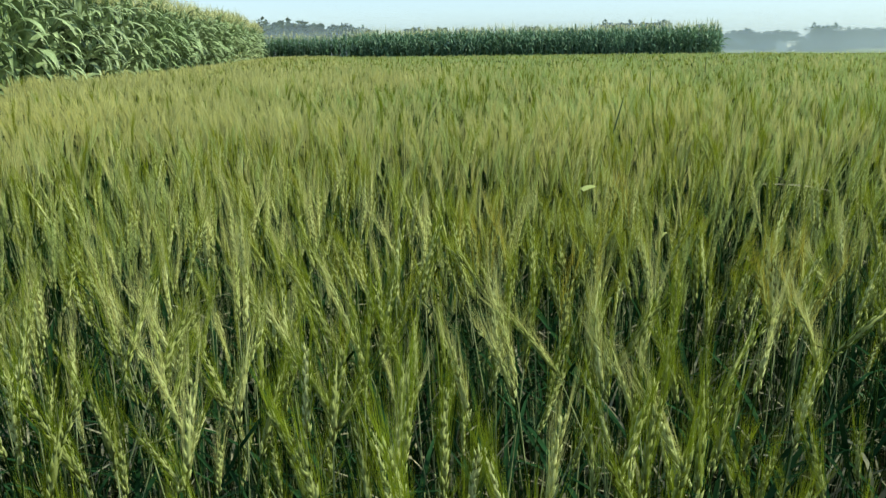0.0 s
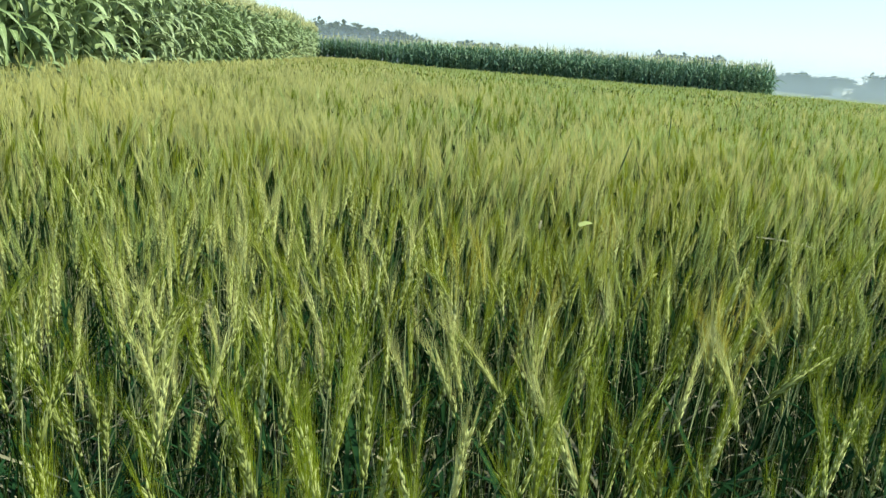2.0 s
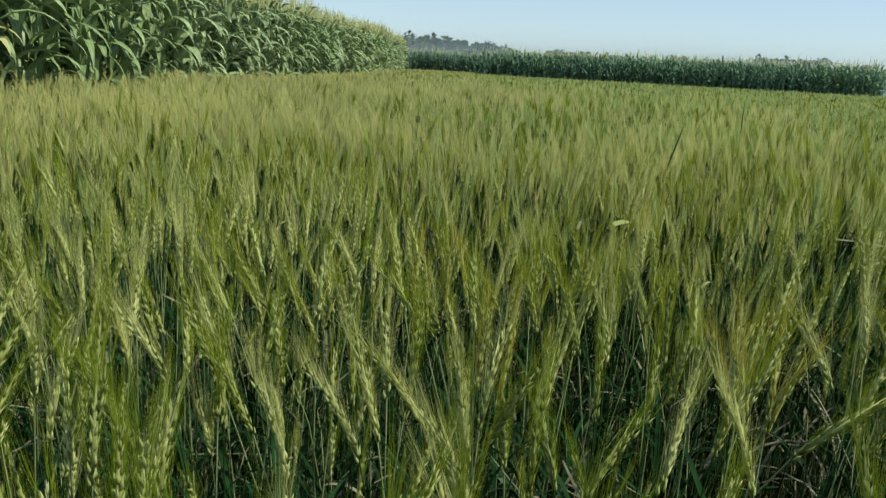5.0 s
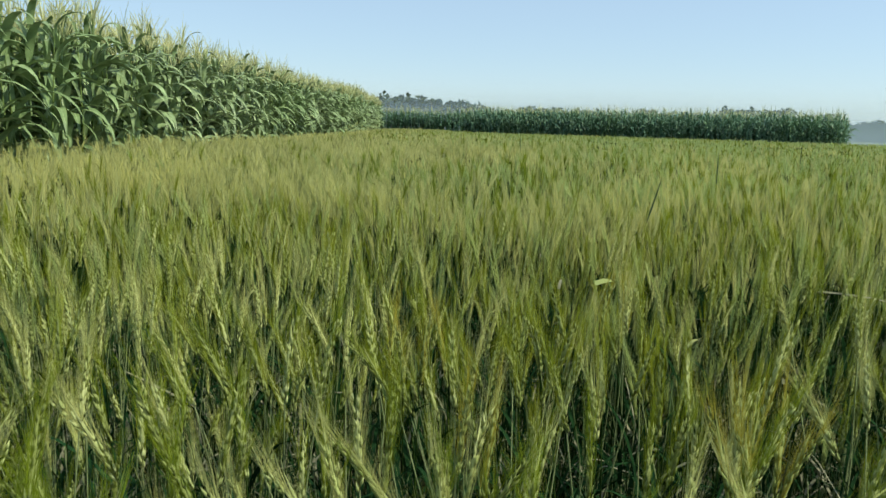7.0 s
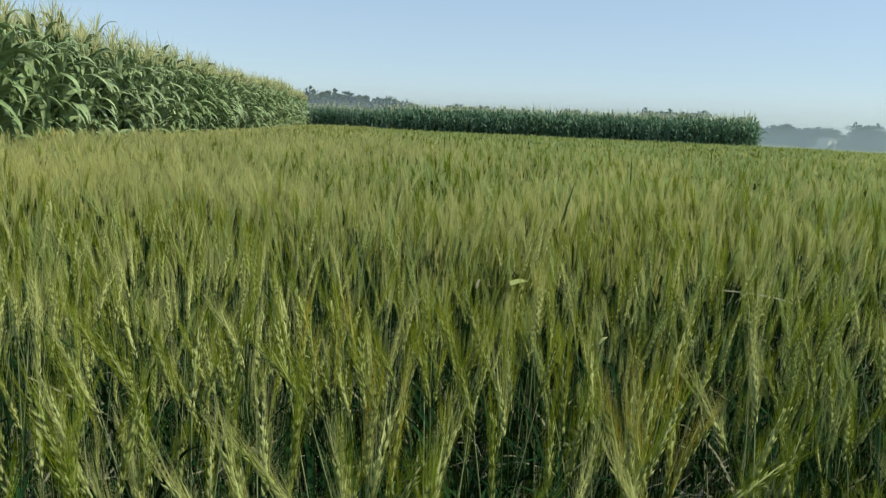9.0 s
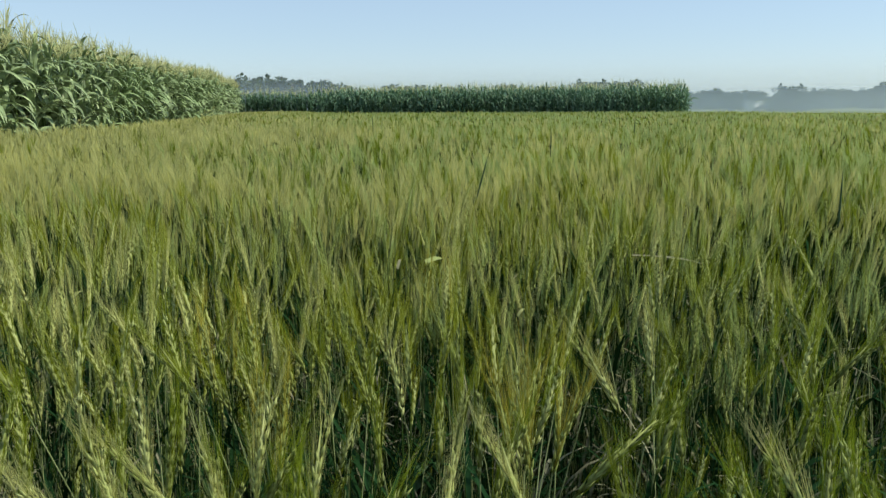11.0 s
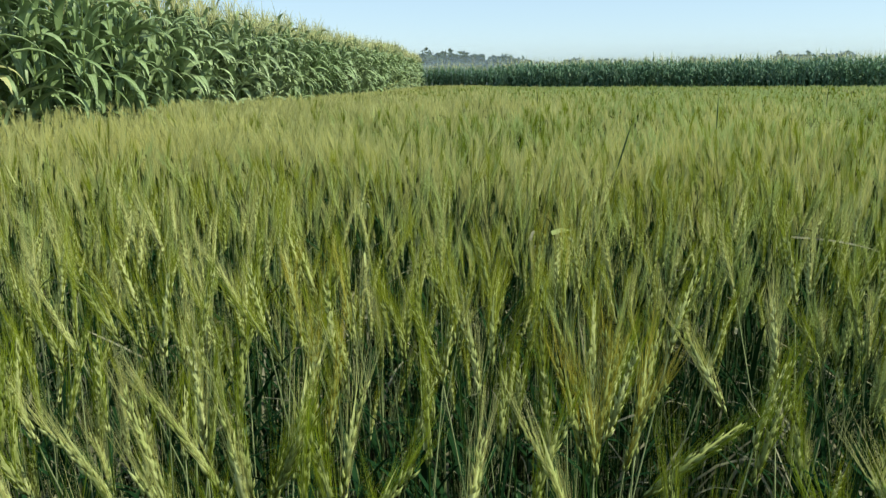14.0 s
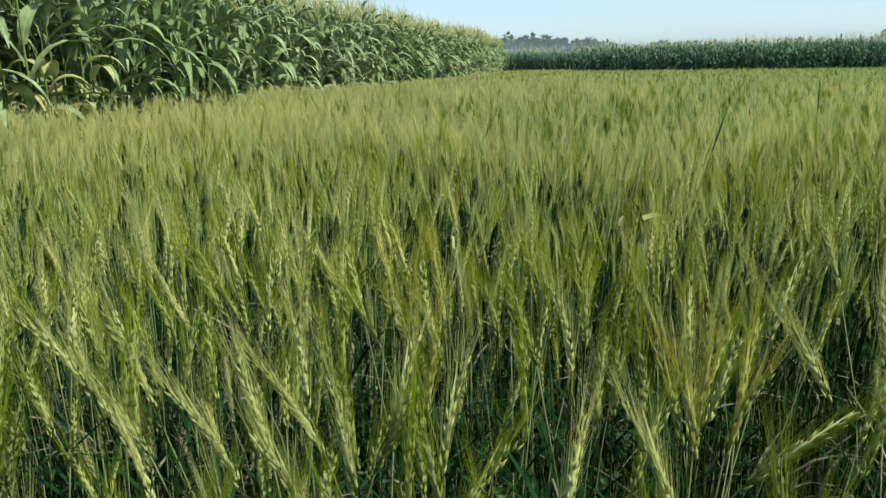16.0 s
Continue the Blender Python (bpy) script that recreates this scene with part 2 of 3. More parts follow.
def wheat_shape(rng, lod, height=0.86, bend=0.4, ear_mat=EAR, awn_mat=AWN, ear_length=None):
    """Parts of one wheat plant as (name, shape). lod 0 is the finest. It bends towards +x."""
    steps = {0: 6, 1: 4, 2: 3, 3: 2}[lod]
    s = np.linspace(0, 1, steps)
    ang = bend * s ** 3
    seg = height / (steps - 1)
    x = np.concatenate([[0], np.cumsum(np.sin((ang[1:] + ang[:-1]) / 2) * seg)])
    z = np.concatenate([[0], np.cumsum(np.cos((ang[1:] + ang[:-1]) / 2) * seg)])
    spine = np.stack([x, 0 * x, z], 1)
    parts = []
    if lod <= 1:
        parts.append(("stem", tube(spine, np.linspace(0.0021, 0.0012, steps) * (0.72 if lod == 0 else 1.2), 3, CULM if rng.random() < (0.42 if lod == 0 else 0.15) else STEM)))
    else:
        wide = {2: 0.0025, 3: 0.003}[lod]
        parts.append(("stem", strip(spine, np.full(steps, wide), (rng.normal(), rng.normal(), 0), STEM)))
    # the ear goes on along the end of the stem
    top, tilt = spine[-1], ang[-1]
    length = ear_length or rng.uniform(0.070, 0.098)
    curl = rng.uniform(-0.05, 0.25)
    count = {0: 15, 1: 5, 2: 1, 3: 1}[lod]
    ear, awns = [], []
    if lod == 0:      # the rachis and the hidden inner husks
        way = np.array([math.sin(tilt + curl / 2), 0, math.cos(tilt + curl / 2)])
        ear.append(lozenge(top + way * length * 0.46, way, np.array([0, 1.0, 0]), length * 0.52, 0.0026, 0.0026, ear_mat))
    turn, screw = rng.uniform(0, math.pi), rng.uniform(-0.9, 0.9)
    for i in range(count):
        f = (i + 0.5) / count
        a = tilt + curl * f
        axis = np.array([math.sin(a), 0, math.cos(a)])
        flat = np.array([math.cos(a), 0, -math.sin(a)])
        face = turn + screw * f + (rng.normal(0, 0.3) if lod == 0 else 0)
        out = flat * math.cos(face) + np.array([0, 1.0, 0]) * math.sin(face)
        other = np.cross(axis, out)
        side = 1 if i % 2 else -1
        taper = 1.0 - 0.55 * abs(f - 0.38) ** 1.4
        at = top + axis * (f * length)
        if lod == 0:      # two plump florets and a slim middle one to each spikelet
            for k, (shift, size) in enumerate(((-1, 1.0), (1, 1.0), (0, 0.8))[:2 + i % 2]):
                size *= taper * rng.uniform(0.75, 1.15)
                lift = rng.uniform(0.08, 0.28)
                up = axis * math.cos(lift) + out * side * math.sin(lift) + other * shift * rng.uniform(0.04, 0.2) + rng.normal(0, 0.05, 3)
                up /= np.linalg.norm(up)
                c = at + out * side * 0.0019 + other * shift * 0.0014 + axis * (0.0028 if k == 2 else 0) + rng.normal(0, 0.0004, 3)
                ear.append(lozenge(c, up, other, 0.0074 * size, 0.0018 * size, 0.0016 * size, ear_mat))
        elif lod == 1:
            ear.append(lozenge(at + out * side * 0.0015, axis + out * side * 0.15, other, 1.3 * length / count, 0.0022 * taper, 0.0019 * taper, ear_mat))
        elif lod == 2:
            wide = other * 0.0034
            v = np.array([top, top + axis * length * 0.5 + wide, top + axis * length * 1.05, top + axis * length * 0.5 - wide])
            ear.append((v, np.array([(0, 1, 2), (0, 2, 3)]), np.full(2, SLOT[ear_mat])))
        for k in range({0: 6, 1: 13, 2: 11, 3: 5}[lod]):
            if lod < 2:
                way = axis * 1.15 + out * side * rng.uniform(0.0, 0.2) + other * rng.normal(0, 0.1) + rng.normal(0, 0.02, 3)
            else:
                way = axis + (out * rng.normal() + other * rng.normal()) * 0.17
            way /= np.linalg.norm(way)
            tip = at + out * side * 0.003 + axis * 0.004
            reach = rng.uniform(0.044, 0.076) * {0: 0.98, 1: 1.1, 2: 1.35, 3: 1.35}[lod] * (1.15 - 0.3 * f * (lod < 2))
            wide = {0: 0.00017, 1: 0.00056, 2: 0.0025, 3: 0.012}[lod]
            cross = np.cross(way, rng.normal(size=3))
            cross /= np.linalg.norm(cross)
            v = np.array([tip - cross * wide, tip + cross * wide, tip + way * reach + axis * 0.004])
            awns.append((v, np.array([(0, 1, 2)]), np.full(1, SLOT[awn_mat])))
    if ear:
        parts.append(("ear", join(ear)))
    parts.append(("beard", join(awns)))
    # blades along the stem
    for k in range({0: 3, 1: 2, 2: 1, 3: 0}[lod]):
        h = rng.uniform((0.62, 0.4, 0.2)[k], (0.8, 0.6, 0.4)[k]) * (1 if lod < 3 else 0.9)
        at = np.array([np.interp(h * height, z, x), 0, h * height])
        n = {0: 6, 1: 4, 2: 3, 3: 2}[lod]
        dead = k >= 1 and rng.random() < 0.22
        pts = arc(at, rng.uniform(0, 2 * math.pi), rng.uniform(0.9, 1.35), rng.uniform(-1.2, 0.6), rng.uniform(0.15, 0.26), n)
        head = pts[-1] - pts[0]
        across = np.cross(head, (0, 0, 1)) + rng.normal(0, 0.03, 3)
        s2 = np.linspace(0, 1, n)
        w = 0.0037 * np.clip(1.25 * (1 - s2 ** 2.2), 0.04, 1) * {0: 1, 1: 1.1, 2: 1.6, 3: 2.2}[lod]
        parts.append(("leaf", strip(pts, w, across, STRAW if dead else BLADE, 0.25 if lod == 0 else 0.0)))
    return parts


def scatter(name, shapes, x, y, yaw, size, lean, rng, tufts=0.0):
    """One mesh of many plants: shapes repeated at the given places, turned, sized and leaning; tufts lets like stand by like."""
    pick = ((rng.random(len(x)) * (1 - tufts) + np.clip(vnoise(x, y, 1.3, 21) + 0.38 * np.clip((0.6 - x) / 4, -1, 1), 0, 0.999) * tufts) * len(shapes)).astype(int)
    vs, ts, ms, n = [], [], [], 0
    for k, (v, t, m) in enumerate(shapes):
        sel = np.nonzero(pick == k)[0]
        if not len(sel):
            continue
        c, s, q = np.cos(yaw[sel])[:, None], np.sin(yaw[sel])[:, None], size[sel][:, None]
        vz = v[None, :, 2] * q
        vx = (v[None, :, 0] * c - v[None, :, 1] * s) * q + x[sel][:, None] + lean[sel, 0][:, None] * vz
        vy = (v[None, :, 0] * s + v[None, :, 1] * c) * q + y[sel][:, None] + lean[sel, 1][:, None] * vz
        vs.append(np.stack([vx, vy, vz], -1).reshape(-1, 3).astype(np.float32))
        ts.append((t[None] + (np.arange(len(sel)) * len(v))[:, None, None]).reshape(-1, 3) + n)
        ms.append(np.tile(m, len(sel)))
        n += len(sel) * len(v)
    ob = new(name, shape_mesh(name, (np.concatenate(vs), np.concatenate(ts), np.concatenate(ms))))
    return ob


# field outline: maize on the left edge, maize block and strip at the far end, bare land on the right
def left_edge(y):
    return -4.02 + 0.0165 * (y - 7)


def far_edge(x):
    return np.where(x < 2.3, 60.0 + 0 * x, 48.0 - (x - 2.3) * 0.62)


def in_field(x, y):
    return (x > left_edge(y) + 0.34) & (x < 22.0) & (y < far_edge(x) - 0.3) & (y > -0.4) & ~((x > 15.2) & (y > 14.6 - (x - 15.4) * 0.36) & (y < 18.4 - (x - 15.4) * 0.36))


def vnoise(x, y, scale, seed):
    """Smooth value noise on the plan."""
    g = np.random.default_rng(seed).random((64, 64))
    u, w = x * scale, y * scale
    i, j = np.floor(u).astype(int), np.floor(w).astype(int)
    a, b = u - i, w - j
    a, b = a * a * (3 - 2 * a), b * b * (3 - 2 * b)
    p = lambda di, dj: g[(i + di) % 64, (j + dj) % 64]
    return (p(0, 0) * (1 - a) + p(1, 0) * a) * (1 - b) + (p(0, 1) * (1 - a) + p(1, 1) * a) * b


EYE = np.array([0.2, 0.0])
HALF_PATH = ((-0.07, -0.09), (0.09, -0.20), (0.33, -0.07), (0.2, 0.06), (0.41, 0.11))


# thin spots in the crop, and single ears that stand out: x, y, tilt and its heading in degrees
GAPS = ((0.68, 1.03, 0.09), (0.82, 1.13, 0.05), (0.38, 1.04, 0.05), (0.16, 0.82, 0.06), (-0.06, 0.77, 0.05), (-0.2, 1.17, 0.08), (0.32, 1.15, 0.05), (0.46, 0.93, 0.04), (0.26, 0.92, 0.04),
    (1.15, 1.2, 0.08), (0.7, 0.73, 0.06), (0.41, 0.62, 0.05), (0.37, 1.44, 0.06), (0.53, 1.38, 0.06), (-0.13, 1.76, 0.07))
GREEN_EARS = ((-0.02, 0.71, 3, 32), (0.01, 0.78, 11, 28), (0.17, 0.80, 4, 16), (0.25, 0.87, 12, 189), (0.57, 0.64, 39, 340), (0.62, 0.49, 15, 151), (0.35, 1.21, 2, 184), (0.48, 0.89, 4, 176),
    (0.33, 0.54, 19, 12), (0.36, 0.72, 1, 186), (0.17, 0.71, 10, 23), (0.28, 0.58, 0, 17), (0.81, 0.69, 12, 145), (-0.08, 0.59, 16, 181), (-0.10, 0.46, 3, 183), (-0.27, 0.56, 0, 197), (-0.29, 0.51, 7, 20),
    (0.37, 1.04, 6, 178), (0.54, 1.17, 4, 170), (0.89, 1.03, 9, 153), (-0.07, 0.79, 21, 200), (0.33, 1.07, 2, 172), (0.15, 0.94, 20, 183))
PALE_EARS = ((-0.12, 0.76, 18, 216), (0.11, 0.61, 15, 207), (0.14, 0.76, 1, 199), (0.40, 0.89, 1, 178), (0.46, 0.60, 10, 171), (0.64, 0.84, 24, 160), (0.40, 0.59, 9, 357), (0.05, 1.14, 13, 200), (0.68, 0.53, 16, 147),
    (0.75, 0.93, 6, 158), (-0.01, 0.49, 7, 354), (0.21, 0.44, 25, 151), (-0.04, 0.76, 20, 178), (-0.19, 0.53, 7, 11), (0.10, 0.41, 5, 341), (0.12, 1.22, 6, 171), (-0.24, 0.68, 4, 192),
    (0.16, 0.67, 30, 163), (0.81, 1.26, 17, 160), (-0.10, 0.96, 22, 198), (0.51, 0.75, 1, 155))
AMBER_EARS = ((0.522, 0.74, 2, 20), (0.49, 0.735, 8, 160), (0.56, 0.76, 8, 60), (0.535, 0.8, 3, 200), (0.205, 1.04, 2, 20), (0.23, 1.075, 9, 120), (0.175, 1.02, 3, 250), (0.16, 1.08, 8, 60), (0.245, 0.79, 3, 300),
    (0.27, 0.76, 8, 40), (0.93, 0.62, 2, 100), (0.9, 0.66, 8, 10), (0.965, 0.64, 2, 220), (0.5, 0.7, 3, 180), (0.548, 0.705, 8, 330), (0.515, 1.3, 2, 0), (0.56, 1.33, 8, 90))
BRIGHT_EARS = ((0.22, 0.62, 8, 200), (0.30, 0.67, 4, 20), (0.13, 0.66, 10, 190), (0.21, 0.53, 12, 180), (0.25, 0.71, 5, 30), (0.06, 0.58, 8, 210), (-0.22, 0.60, 9, 190), (-0.15, 0.64, 5, 10), (-0.26, 0.78, 8, 200))
MARKED = [(*e, look_of) for look_of, ears in (("green", GREEN_EARS), ("pale", PALE_EARS), ("bright", BRIGHT_EARS), ("amber", AMBER_EARS)) for e in ears]


def stand(rng, near, far, density, az0, az1, gaps=GAPS):
    """Places of plants between two distances of the standpoint and two azimuths (degrees from +y to +x)."""
    area = 0.5 * radians(az1 - az0) * (far ** 2 - near ** 2)
    n = int(area * density)
    r = np.sqrt(rng.uniform(near ** 2, far ** 2, n))
    a = np.radians(rng.uniform(az0, az1, n))
    x, y = EYE[0] + r * np.sin(a), EYE[1] + r * np.cos(a)
    keep = in_field(x, y)
    for px, py in HALF_PATH:
        keep &= (x - px) ** 2 + (y - py) ** 2 > 0.27 ** 2
    keep &= vnoise(x, y, 6.0, 3) + 0.5 * vnoise(x, y, 1.7, 4) > rng.uniform(0.30, 0.78, n)
    for gx, gy, gr in gaps:
        keep &= ((x - gx) ** 2 + (y - gy) ** 2 > gr ** 2) | (rng.random(n) < 0.12)
    for ex, ey, *_ in MARKED:
        keep &= (x - ex) ** 2 + (y - ey) ** 2 > 0.03 ** 2
    return x[keep], y[keep]


def variety(rng, x, y):
    n = len(x)
    yaw = rng.uniform(0, 2 * math.pi, n)
    size = rng.normal(0.95, 0.07 + 0.03 * (np.hypot(x, y) < 2.7), n) + 0.08 * (vnoise(x, y, 0.9, 7) - 0.5) + 0.13 * (vnoise(x, y, 3.5, 12) - 0.5) + 0.13 * (vnoise(x, y, 1.5, 13) - 0.5)
    size = np.where(np.hypot(x, y) > 14, 0.95 + 0.5 * (size - 0.95), size)
    size -= 0.10 * np.clip(1.2 - (x - left_edge(y)), 0, 1)      # shorter beside the maize
    lean = rng.normal(0, 1, (n, 2)) * np.where(np.hypot(x, y) < 2.7, 0.055, 0.12)[:, None] + np.stack([-0.02 + 0.26 * (vnoise(x, y, 2.2, 8) - 0.5), 0.20 * (vnoise(x, y, 2.2, 9) - 0.5)], 1)
    return yaw, np.clip(size, 0.66, 1.10), lean


rng = np.random.default_rng(11)
BENDS = (0.02, 0.05, 0.08, 0.12, 0.17, 0.22, 0.28, 0.4)
fine = [wheat_shape(rng, 0, bend=b, ear_mat=PALE if i in (3, 6, 8) else EAR) for i, b in enumerate(BENDS + (0.15, 0.35))] + [wheat_shape(rng, 0, bend=0.25, ear_mat=PALE)]
fine += [wheat_shape(rng, 0, bend=b, awn_mat=RIPE_LIT, ear_mat=PALE) for b in (0.05, 0.14, 0.26, 0.1)]
pale_green = [wheat_shape(rng, 0, bend=b, awn_mat=GLAUCOUS_HAZED) for b in (0.04, 0.1, 0.18, 0.3)]
HERO_REACH = 0.80
# beyond 1.3 m paler kinds paint in the brightness of a canopy seen low
grazing_lit_mix = pale_green + pale_green + fine[:11:2] + fine[11:] + fine[11:]
for near, far, dense, kinds in ((HERO_REACH, 1.3, 415, fine), (1.3, 1.9, 430, grazing_lit_mix), (1.9, 2.7, 520, grazing_lit_mix)):
    x, y = stand(rng, near, far, dense, -52, 60)
    tagged(scatter("wheat_stand", [join([p for _, p in f]) for f in kinds], x, y, *variety(rng, x, y), rng, 0.45), "dense bearded wheat, green turning yellow, standing in soil", "wheat", kind="stuff")


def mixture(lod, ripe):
    """Plants of one level of detail, green ones first, then the given number of ripening ones; the paler kinds also
    paint in the farther crop's brightness.
    """
    return [join([p for _, p in wheat_shape(rng, lod, bend=b, awn_mat=m, ear_mat=e)]) for m, e, bends in ((GLAUCOUS_HAZED, PALE if lod == 1 else GLAUCOUS_HAZED, BENDS[2:]), (AWN, EAR if lod == 1 else AWN, BENDS[:2]), (RIPE_LIT, PALE if lod == 1 else RIPE_LIT, BENDS[:ripe])) for b in bends]


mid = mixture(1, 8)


def tiller(rng):
    """A low shoot without an ear: a thin stem and three blades, their colour darkened to paint in shade."""
    h = rng.uniform(0.42, 0.76)
    b = rng.normal(0, 0.05)
    s = np.linspace(0, 1, 4)
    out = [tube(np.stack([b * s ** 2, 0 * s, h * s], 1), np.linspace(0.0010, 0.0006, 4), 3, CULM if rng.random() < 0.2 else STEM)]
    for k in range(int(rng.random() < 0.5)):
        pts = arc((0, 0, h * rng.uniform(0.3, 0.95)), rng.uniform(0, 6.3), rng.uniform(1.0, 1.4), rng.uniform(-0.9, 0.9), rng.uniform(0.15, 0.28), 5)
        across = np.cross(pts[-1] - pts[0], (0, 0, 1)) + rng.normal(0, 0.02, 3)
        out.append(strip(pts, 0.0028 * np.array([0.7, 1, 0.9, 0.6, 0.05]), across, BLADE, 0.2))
    return join(out)


x, y = (np.concatenate(c) for c in zip(stand(rng, 0.3, 3.6, 900, -55, 62, ()), stand(rng, 3.6, 5.5, 320, -50, 56, ())))
yaw, size, lean = variety(rng, x, y)
tagged(scatter("wheat_undergrowth", [tiller(rng) for _ in range(10)], x, y, yaw, size, lean, rng), "low green wheat shoots under the ears, shade painted into their colour", "wheat", kind="stuff")


def scrap(rng):
    """A dry twisted bit of leaf caught between the stems."""
    pts = arc((0, 0, rng.uniform(0.22, 0.74)), 0, rng.uniform(-0.9, 0.9), rng.uniform(-1.5, 0.6), rng.choice((0.04, 0.06, 0.09, 0.17)) * rng.uniform(0.8, 1.2), 4)
    return strip(pts, rng.uniform(0.0012, 0.003) * np.array([0.5, 1, 0.8, 0.1]), (rng.normal(0, 0.5), 1, rng.normal(0, 0.6)), STRAW)


x, y = stand(rng, 0.3, 3.0, 420, -55, 62, ())
yaw, size, lean = variety(rng, x, y)
tagged(scatter("dead_leaf_scraps", [scrap(rng) for _ in range(40)], x, y, yaw, size, 0 * lean, rng), "dry grey curled leaf scraps caught among wheat stems", "dead leaves", kind="stuff")
x, y = stand(rng, 2.7, 5.0, 680, -50, 56)
tagged(scatter("wheat_stand", mid, x, y, *variety(rng, x, y), rng, 0.6), "dense bearded wheat, green turning yellow, standing in soil", "wheat", kind="stuff")
# five more of the pale ripening plants brighten the middle distance by colour
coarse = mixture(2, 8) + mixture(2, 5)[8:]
x, y = stand(rng, 5.0, 14.0, 240, -50, 54)
tagged(scatter("wheat_stand", coarse, x, y, *variety(rng, x, y), rng, 0.6), "dense bearded wheat, green turning yellow, standing in soil", "wheat", kind="stuff")
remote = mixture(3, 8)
x, y = stand(rng, 14.0, 62.0, 38, -28, 54)
tagged(scatter("wheat_stand", remote, x, y, *variety(rng, x, y), rng, 0.6), "far part of the ripening wheat field", "wheat", kind="stuff")

for a0, a1 in ((-100, -50), (56, 100)):
    x, y = stand(rng, 1.0, 6.0, 130, a0, a1)
    tagged(scatter("wheat_stand", coarse, x, y, *variety(rng, x, y), rng, 0.6), "side part of the ripening wheat field", "wheat", kind="stuff")

# the nearest plants, each a thing with its parts
hero_meshes = [[(name, shape_mesh("wheat_" + name, s)) for name, s in f] for f in fine]


ON_PART = {"beard": "ear", "midrib": "leaf"}     # sub-parts and the part that each grows from


def assemble(root, pieces):
    """Hang the named meshes of one plant under it, a sub-part under the part made last before it."""
    made = {}
    for name, me in pieces:
        made[name] = new(name, me)
        made[name].parent = made.get(ON_PART.get(name), root)


def wheat_plant(k, m, label):
    root = tagged(new("wheat_plant"), label, "wheat plant", "wheat plants near the path")
    assemble(root, hero_meshes[k])
    root.matrix_basis = m
    return root


x, y = stand(rng, 0.0, HERO_REACH, 370, -75, 80)
yaw, size, lean = variety(rng, x, y)
for i in range(len(x)):
    k = int(rng.integers(0, 11))
    m = Matrix.Translation((x[i], y[i], 0)) @ Matrix.Shear("XY", 4, (lean[i, 0], lean[i, 1])) @ Matrix.Rotation(yaw[i], 4, "Z") @ Matrix.Scale(size[i], 4)
    wheat_plant(k, m, "pale green wheat plant with a long bearded ear" if k == 10 else "green wheat plant with a bearded yellowish ear")
LABELS = {"green": "green wheat plant with a bearded yellowish ear", "pale": "pale green wheat plant with a long bearded ear", "bright": "wheat plant with a pale ear and yellowing beard", "amber": "wheat plant whose beard has turned amber"}
LOOKS = {"green": (EAR, AWN), "pale": (PALE, RIPE_LIT), "bright": (PALE, RIPE_LIT), "amber": (EAR, AMBER)}
for ex, ey, tilt, head, kind in MARKED:
    shape = wheat_shape(rng, 0, bend=radians(tilt), ear_mat=LOOKS[kind][0], awn_mat=LOOKS[kind][1], ear_length=rng.uniform(0.088, 0.105))
    hero_meshes.append([(name, shape_mesh("wheat_" + name, sh)) for name, sh in shape])
    centre = dict(shape)["ear"][0].mean(axis=0)
    size, a = 0.97 / centre[2], radians(head)
    m = Matrix.Translation((ex - centre[0] * size * math.cos(a), ey - centre[0] * size * math.sin(a), 0)) @ Matrix.Rotation(a, 4, "Z") @ Matrix.Scale(size, 4)
    wheat_plant(-1, m, LABELS[kind])


# ---- maize ----
def crop_height(y):
    """The crop on the left edge grows a little taller towards its far end."""
    return 1.04 + 0.21 * np.clip((y - 8) / 35, 0, 1)


